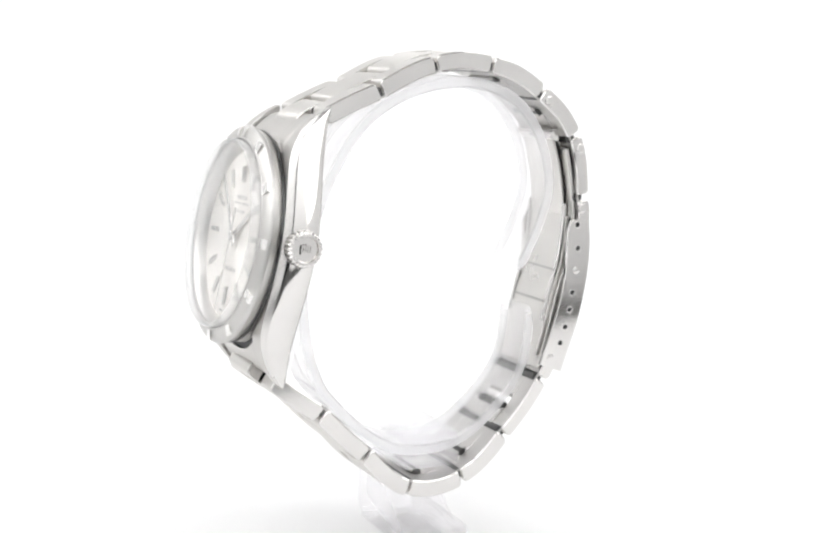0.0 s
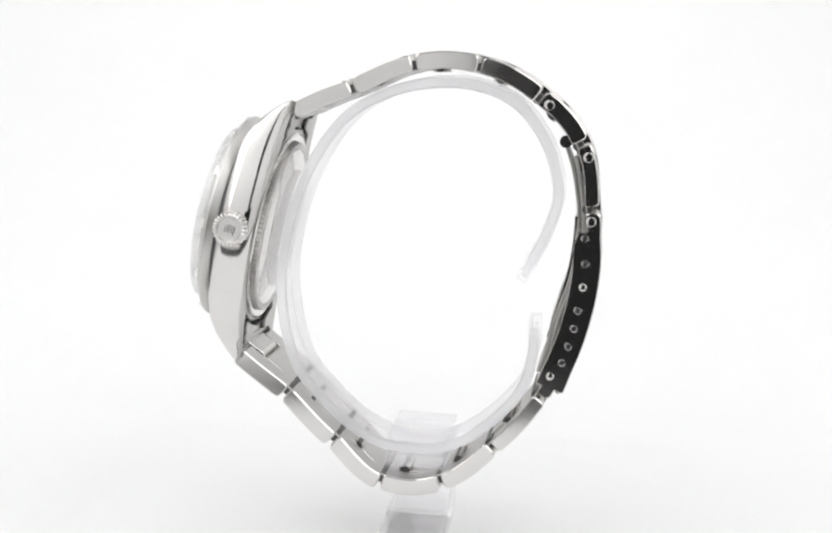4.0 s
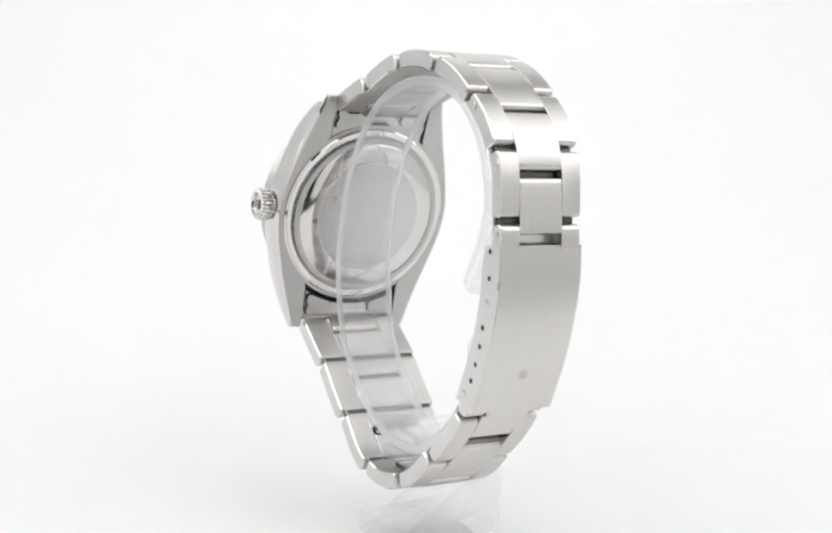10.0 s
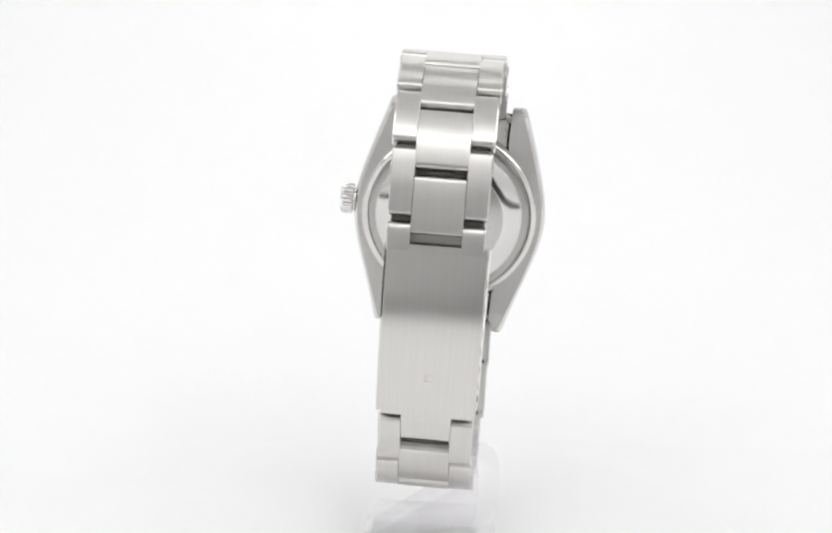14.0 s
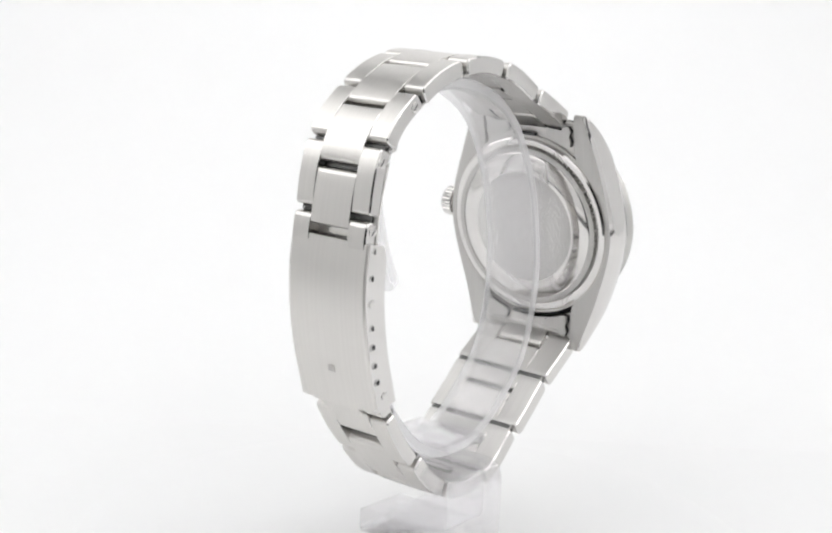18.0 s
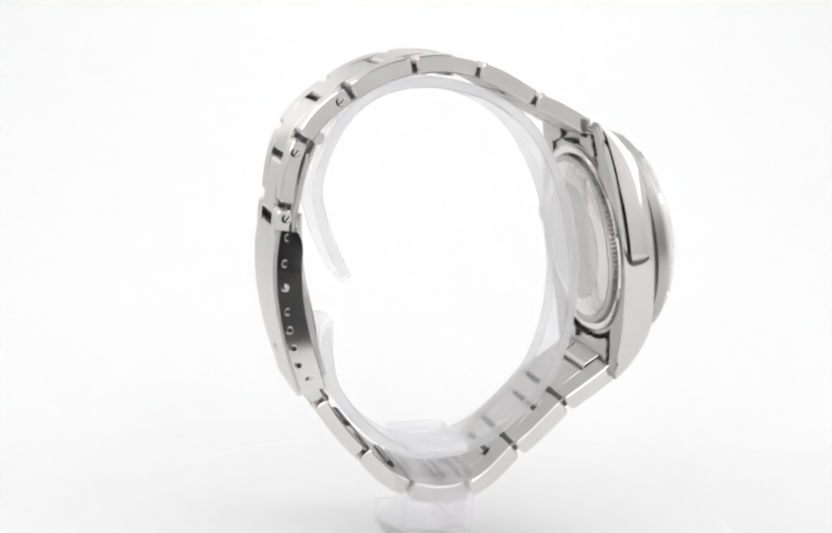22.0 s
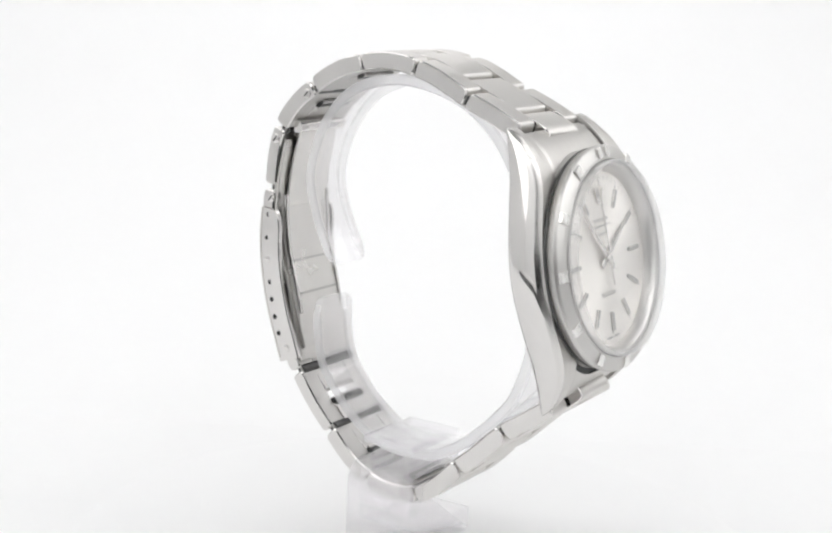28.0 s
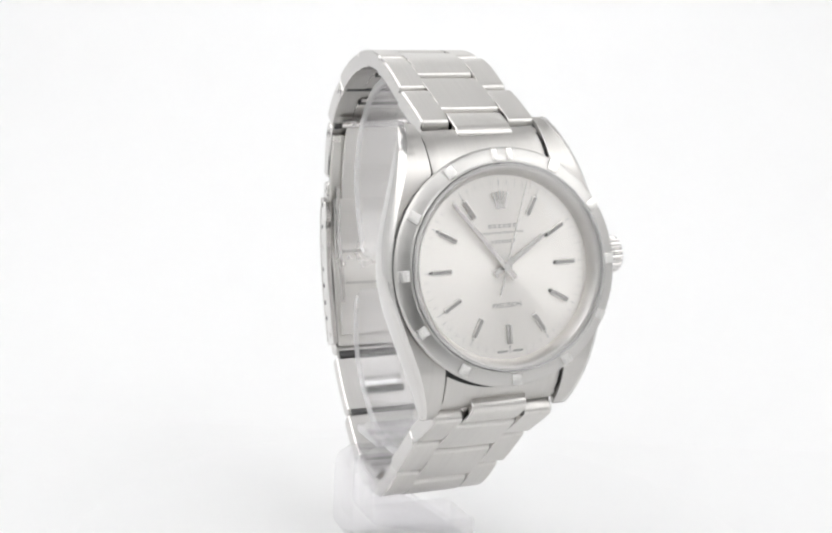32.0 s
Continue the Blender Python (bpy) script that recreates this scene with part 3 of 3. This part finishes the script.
def build_end_link(sign):
    cols, rows_v = 24, 8

    def plate(half, inner, drop, low):
        bm = bmesh.new()
        grid_t, grid_b = [], []
        for i in range(cols + 1):
            s = -half + 2 * half * i / cols
            v0, v1 = math.sqrt(inner ** 2 - s * s), 19.2
            ct, cb = [], []
            for j in range(rows_v + 1):
                v = v0 + (v1 - v0) * j / rows_v
                e = 0.25 * max(0, abs(s) - half + 0.3) / 0.3
                w = crown_of_lug(v) - 0.35 - drop - e - (0.5 * (j / rows_v) ** 6)
                ct.append(case(s, w, sign * v))
                cb.append(case(s, min(lug_back(v) + low, w - 0.3), sign * v))
            grid_t.append([bm.verts.new(Vector(p) * MM) for p in ct])
            grid_b.append([bm.verts.new(Vector(p) * MM) for p in cb])
        for g in (grid_t, grid_b):
            for i in range(cols):
                for j in range(rows_v):
                    bm.faces.new((g[i][j], g[i + 1][j], g[i + 1][j + 1], g[i][j + 1]))
        for i in range(cols):
            for j in (0, rows_v):
                bm.faces.new((grid_t[i][j], grid_t[i + 1][j], grid_b[i + 1][j], grid_b[i][j]))
        for i in (0, cols):
            for j in range(rows_v):
                bm.faces.new((grid_t[i][j], grid_t[i][j + 1], grid_b[i][j + 1], grid_b[i][j]))
        return bm

    bm = plate(8.58, 15.6 if sign > 0 else 16.55, 0.0, 0.5)
    end = part("end_link", bm, CASE_BRUSHED, watch, "curved steel end link between the lugs")
    # Dark plate added under the end link as shade in its seams.
    part("end_link_seam_shade", plate(8.93, 15.6, 0.32, 2.0), RECESS_SHADE, end)
    # spring bar and tongue
    bar = lambda s, w, v: case(w, -6.9 + s, sign * 18.2 + v)
    part("spring_bar", lathe([(0.01, -8.9), (0.7, -8.9), (0.7, 8.9), (0.01, 8.9)], bar, 16, closed=False), SATIN, end)
    for sg in (-1, 1):
        shape = [(3.6, 16.4), (4.4, 15.7), (6.2, 15.2), (7.6, 14.6), (8.3, 14.8), (8.5, 15.6), (8.1, 16.6), (8.5, 17.4), (8.2, 18.3), (7.2, 18.1), (6.6, 17.5), (3.8, 17.6)]
        mid = Vector((6.4, 16.6))
        # A larger dark sheet behind each wing draws the shaded gap round it.
        for name, k, w0, w1, mat in (("wing_gap_shade", 1.0, -7.1, -0.62, GAP_SHADE_STEEL), ("end_link_wing", 0.962, -7.2, -0.92, SATIN)):
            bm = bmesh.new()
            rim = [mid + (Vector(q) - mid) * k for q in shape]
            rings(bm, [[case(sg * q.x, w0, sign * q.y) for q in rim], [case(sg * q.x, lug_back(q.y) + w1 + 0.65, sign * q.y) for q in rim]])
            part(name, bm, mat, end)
    # Black bar for the shaded inside of the slot.
    part("tube_slot", box(-2.6, 1.4, -8.0, -7.0, 15.75, 16.05, lambda s, w, v: case(s, w, sign * v)), RECESS_SHADE, end)
    joints = TOP_JOINTS if sign > 0 else LOW_JOINTS
    a, b = along(joints, -0.25), along(joints, 0.37)
    if sign > 0:
        a, b = b, a
    part("tongue", piece(a, b, -4.2, 4.2, 0.2, 2.3, 0.3, MATS, 0.12), MATS, end)


build_end_link(1)
build_end_link(-1)


# ---- clasp ----
CLASP = [(-26.35, -31.1), (-26.75, -35.5), (-26.55, -40.0), (-25.85, -44.5), (-24.75, -49.0), (-23.4, -53.0), (-22.3, -56.2)]


def smooth(pts, n):
    """Catmull-Rom through pts."""
    out = []
    p = [Vector(q) for q in pts]
    p = [p[0] * 2 - p[1]] + p + [p[-1] * 2 - p[-2]]
    segs = len(pts) - 1
    for i in range(n + 1):
        u = i / n * segs
        k = min(int(u), segs - 1)
        t = u - k
        a, b, c, d = p[k], p[k + 1], p[k + 2], p[k + 3]
        out.append(0.5 * ((2 * b) + (c - a) * t + (2 * a - 5 * b + 4 * c - d) * t * t + (3 * b - a - 3 * c + d) * t ** 3))
    return out


def normals(line):
    res = []
    for i in range(len(line)):
        d = (line[min(i + 1, len(line) - 1)] - line[max(i - 1, 0)]).normalized()
        res.append(Vector((d.y, -d.x)))
    return res


def strip(pts, s0, s1, thick, n=20, bev=0.12, inward=-1, corner=0.0):
    """A bent bar that follows pts in the (n, z) plane."""
    line = smooth(pts, n)
    nr = normals(line)
    loops = []
    for i, (p, q) in enumerate(zip(line, nr)):
        o, k = p, p + q * inward * thick
        e = min(bev, thick * 0.3)
        c = corner if i == len(line) - 1 else 0.0
        u = q * inward * e
        ring = [(s0 + e, o), (s1 - e, o), (s1, o + u), (s1, k - u), (s1 - e, k), (s0 + e, k), (s0, k - u), (s0, o + u)]
        loops.append([up(s + drift(v.x) - (c if s > 0 else -c), v.x, v.y) for s, v in ring])
    bm = bmesh.new()
    rings(bm, loops)
    return bm


def build_clasp():
    out = part("clasp_cover", strip(CLASP, -7.1, 7.1, 0.8, 28, 0.25, -1, 0.5), BRUSHED, watch, "brushed steel folding clasp cover")
    for sg in (-1, 1):
        line = smooth(CLASP, 28)
        nr = [-q for q in normals(line)]
        depth = [4.3] * len(line)
        depth[0], depth[1], depth[2] = 3.2, 3.8, 4.15
        bm = bmesh.new()
        loops = []
        for p, q, dd in zip(line, nr, depth):
            a, b = p + q * 0.12, p + q * dd
            x0, x1, x2 = sg * 6.5, (7.0 if sg > 0 else -7.22), (7.4 if sg > 0 else -7.18)
            loops.append([up(s + drift(v.x), v.x, v.y) for s, v in ((x0, a), (x1, a), (x2, b - q * 0.12), (x2 - sg * 0.12, b), (x0, b))])
        rings(bm, loops)
        wall = part("clasp_side", bm, POLISHED, out, "polished clasp flank")
        for k, z in enumerate((-32.2, -36.0, -39.6, -43.2, -46.0, -48.8, -51.4, -53.7)):
            i = min(range(len(line)), key=lambda j: abs(line[j].y + 0.0 - z - (0.25 * (z + 32) / -22)))
            c = line[i] + nr[i] * (1.75 + (0.9 if k == 7 else 0) + (0.6 if sg < 0 else 0))
            x = 7.0 + 0.4 * (c - line[i]).length / 4.3 if sg > 0 else -7.22 + 0.04 * (c - line[i]).length / 4.3
            bm = bmesh.new()
            ring = lambda rad, dx: [up(x + sg * dx + drift(c.x), c.x + rad * math.cos(t * math.pi / 8), z + rad * math.sin(t * math.pi / 8)) for t in range(16)]
            if k in (2, 7):
                rings(bm, [ring(0.62, 0.0), ring(0.6, 0.05), ring(0.45, 0.1), ring(0.2, 0.12)])
                part("pin_end", bm, POLISHED, wall, "bright pin end")
            else:
                rings(bm, [ring(0.62, 0.004), ring(0.5, 0.03), ring(0.42, 0.02), ring(0.4, 0.012)], caps=False)
                part("hole_rim", bm, POLISHED, wall)
                # Black plug as the shade inside the hole.
                bm = bmesh.new()
                rings(bm, [ring(0.43, -0.3), ring(0.43, 0.014)])
                part("pin_hole", bm, RECESS_SHADE, wall)
    # small raised mark near the lower end
    bm = bmesh.new()
    for k in range(3):
        x = (k - 1) * 0.45
        strip_at = lambda s, w, v: up(s + drift(-24.5), -24.36 + 0.32 * v - w, -50.5 - v * 0.95)
        box(x - 0.12, x + 0.12, -0.05, 0.12, -0.7 + 0.12 * abs(k - 1), 0.3, strip_at, bm)
    box(-0.62, 0.62, -0.05, 0.12, 0.3, 0.5, strip_at, bm)
    part("clasp_mark", bm, POLISHED, out, "small raised plain mark")
    # lip at the lower end
    part("clasp_lip", strip([(-22.2, -56.0), (-21.6, -57.3)], -3.6, 3.6, 0.9, 4, 0.2, -1), BRUSHED, out)
    # folding blades inside
    part("fold_blade", strip([(-20.6, -18.4), (-22.0, -22.5), (-22.9, -27.0), (-23.4, -31.0)], -4.6, 4.6, 0.5, 16, 0.15, -1), BLADE, watch, "inner steel folding blade")
    part("fold_blade", strip([(-22.3, -20.0), (-23.6, -26.0), (-24.1, -31.5), (-23.4, -38.0), (-21.5, -44.0), (-20.2, -50.0), (-18.6, -55.5)], -6.4, 6.4, 0.6, 24, 0.15, -1), BLADE, watch, "inner steel folding blade")
    part("fold_blade", strip([(-23.3, -31.0), (-22.7, -38.0), (-20.95, -44.0), (-19.55, -50.0), (-18.5, -53.5)], -5.9, 5.9, 0.6, 20, 0.15, -1), BLADE, watch, "inner steel folding blade")
    rail = [(-22.85, -29.0), (-22.75, -33.0), (-22.15, -38.0), (-20.85, -43.0), (-19.7, -48.0)]
    for x0, x1 in ((-5.6, -4.9), (4.9, 5.6)):
        part("blade_rail", strip(rail, x0, x1, 0.5, 16, 0.1, -1), POLISHED, watch, "raised rail of the folding blade")
    for n, z, hw in ((-21.75, -39.6, 4.6), (-20.3, -44.8, 4.6), (-18.7, -53.2, 5.6)):
        part("fold_line", strip([(n + 0.0, z), (n + 0.1, z - 0.35)], -hw, hw, 0.5, 3, 0.05, -1), SATIN, watch)
    hinge = lambda s, w, v: up(w + drift(-20), -20.3 + s, -17.9 + v)
    part("hinge_pin", lathe([(0.01, -5.6), (0.95, -5.6), (0.95, 5.6), (0.01, 5.6)], hinge, 20, closed=False), POLISHED, watch, "round hinge pin")


build_clasp()


def build_screws():
    """Slotted screw heads and pin ends on the sides of the links by the clasp."""
    for (n, z), hw in (((-17.55, -12.5), 7.2), ((-23.85, -19.95), 6.95), ((-24.85, -29.6), 6.85)):
        for sg in (-1, 1):
            x = sg * (hw + 0.02)
            ring = lambda rad, dx: [up(x + sg * dx + drift(n, True), n + rad * math.cos(t * math.pi / 8), z + rad * math.sin(t * math.pi / 8)) for t in range(16)]
            bm = bmesh.new()
            rings(bm, [ring(0.78, -0.2), ring(0.78, 0.05), ring(0.68, 0.09), ring(0.3, 0.09)])
            sc = part("screw_head", bm, POLISHED, watch)
            if sg > 0:
                # Black bar laid on the head as the slot's shade.
                bm = bmesh.new()
                a = radians(50)
                c, s = math.cos(a), math.sin(a)
                lo = [up(x + 0.05 + drift(n, True), n + c * l - s * w, z + s * l + c * w) for l, w in ((-0.55, -0.1), (0.55, -0.1), (0.55, 0.1), (-0.55, 0.1))]
                hi = [(p[0] + 0.05, p[1], p[2]) for p in lo]
                block(lo, hi, bm)
                part("screw_slot", bm, RECESS_SHADE, sc)


build_screws()

# ---- the stand ----
stand = tagged(new("watch_stand"), "clear acrylic C-shaped watch display stand", "watch stand")
CUFF = [(-18.0, -45.7), (-18.1, -50.5), (-16.9, -56.2), (-13.6, -61.0), (-9.2, -65.1), (-4.6, -67.6), (0.5, -68.3), (6.0, -67.7), (10.6, -65.5), (14.0, -62.8), (17.3, -59.6), (20.4, -55.6), (22.6, -49.0), (23.4, -41.5),
        (22.7, -34.5), (20.3, -25.5), (15.3, -16.8), (9.2, -11.9), (1.5, -9.3), (-6.5, -9.2), (-13.4, -12.0), (-18.3, -18.0), (-20.5, -25.5), (-19.3, -31.5), (-17.2, -36.4), (-15.3, -40.0)]


def build_stand():
    base = -83.0
    lift = lambda s, n, z: (s, n, z - base)
    line = smooth(CUFF, 120)
    nr = normals(line)
    loops = []
    for i, (p, q) in enumerate(zip(line, nr)):
        o, k = p, p - q * 1.7
        e = 0.3
        hw = 4.65 + 0.015 * p.x - {0: 1.0, 1: 0.35, 2: 0.1}.get(min(i, len(line) - 1 - i), 0)    # rounded ends
        ring = [(-hw + e, o), (hw - e, o), (hw, o - q * e), (hw, k + q * e), (hw - e, k), (-hw + e, k), (-hw, k + q * e), (-hw, o - q * e)]
        loops.append([lift(s - 0.4 - 0.02 * v.x, v.x, v.y) for s, v in ring])
    bm = bmesh.new()
    rings(bm, loops)
    for f in bm.faces:
        xs = [v.co.x for v in f.verts]
        if max(xs) - min(xs) < 0.0004:
            f.material_index = 1
    cuff = part("cuff", bm, [ACRYLIC, ACRYLIC_EDGE], stand, "open clear acrylic ring")
    # one bent bar: shelf under the ring, post beside the bracelet, foot under the watch
    outer = [(-5.6, -68.4), (8.0, -68.4)] + [(8.0 + 3.2 * math.sin(a), -71.6 + 3.2 * math.cos(a)) for a in [radians(15 * k) for k in range(1, 6)]] + [(11.2, -71.6), (11.2, -79.6)]
    outer += [(8.0 + 3.2 * math.cos(a), -79.8 - 3.2 * math.sin(a)) for a in [radians(15 * k) for k in range(1, 6)]] + [(8.0, -83.0), (-9.0, -83.0), (-9.5, -82.6), (-9.5, -79.4), (-9.0, -79.0)]
    inner = [(6.8, -79.0), (7.6, -78.6), (8.0, -77.8), (8.0, -71.5), (7.6, -70.7), (6.8, -70.3), (-5.6, -70.3)]
    poly = outer + inner
    bm = bmesh.new()
    loops = [[lift(s, -4.8, z) for s, z in poly], [lift(s, 4.8, z) for s, z in poly]]
    rings(bm, loops)
    bmesh.ops.triangulate(bm, faces=[f for f in bm.faces if len(f.verts) > 4])
    post = part("bent_post", bm, POST, stand, "clear acrylic post and foot")
    cuff.visible_shadow = post.visible_shadow = False
    # clamp plate inside the ring
    plate = part("clamp_plate", box(-5.5, 7.6, -4.7, 4.7, -66.15, -64.9, lift, bev=0.12), POST, stand, "small clear acrylic plate")
    plate.visible_shadow = False


build_stand()


# ---- what moves ----
def motions():
    times = [0, 0.1, 0.2, 0.4] + [0.5 * k for k in range(2, 63)] + [31.6, 31.8, 31.9, 32.0]
    spin = lambda t: pose(0, 0, 0, 0, 0, TURN0 + RATE * t)
    on_table = Matrix.Rotation(radians(HEAD), 4, "Z") @ Matrix.Translation((0.00155, 0, 0))
    tilt = pose(0, 0, (LIFT - 33) * MM) @ Matrix.Rotation(radians(1.6), 4, "Y") @ pose(0, 0, (33 + BASE) * MM)
    walk(watch, [(t, spin(t) @ on_table @ tilt) for t in times])
    walk(stand, [(t, spin(t) @ on_table @ pose(0, 0, TOP * MM)) for t in times])
    walk(turntable, [(t, spin(t)) for t in times])
    turn = lambda a: CASE_M @ Matrix.Rotation(radians(-a), 4, "Y")
    walk(second_hand, [(t, turn(6.0 * (t - 28.9))) for t in times])
    walk(minute_hand, [(t, turn(-41.7 + 0.1 * t)) for t in times])
    walk(hour_hand, [(0, turn(56.6)), (32.0, turn(56.8))])


motions()
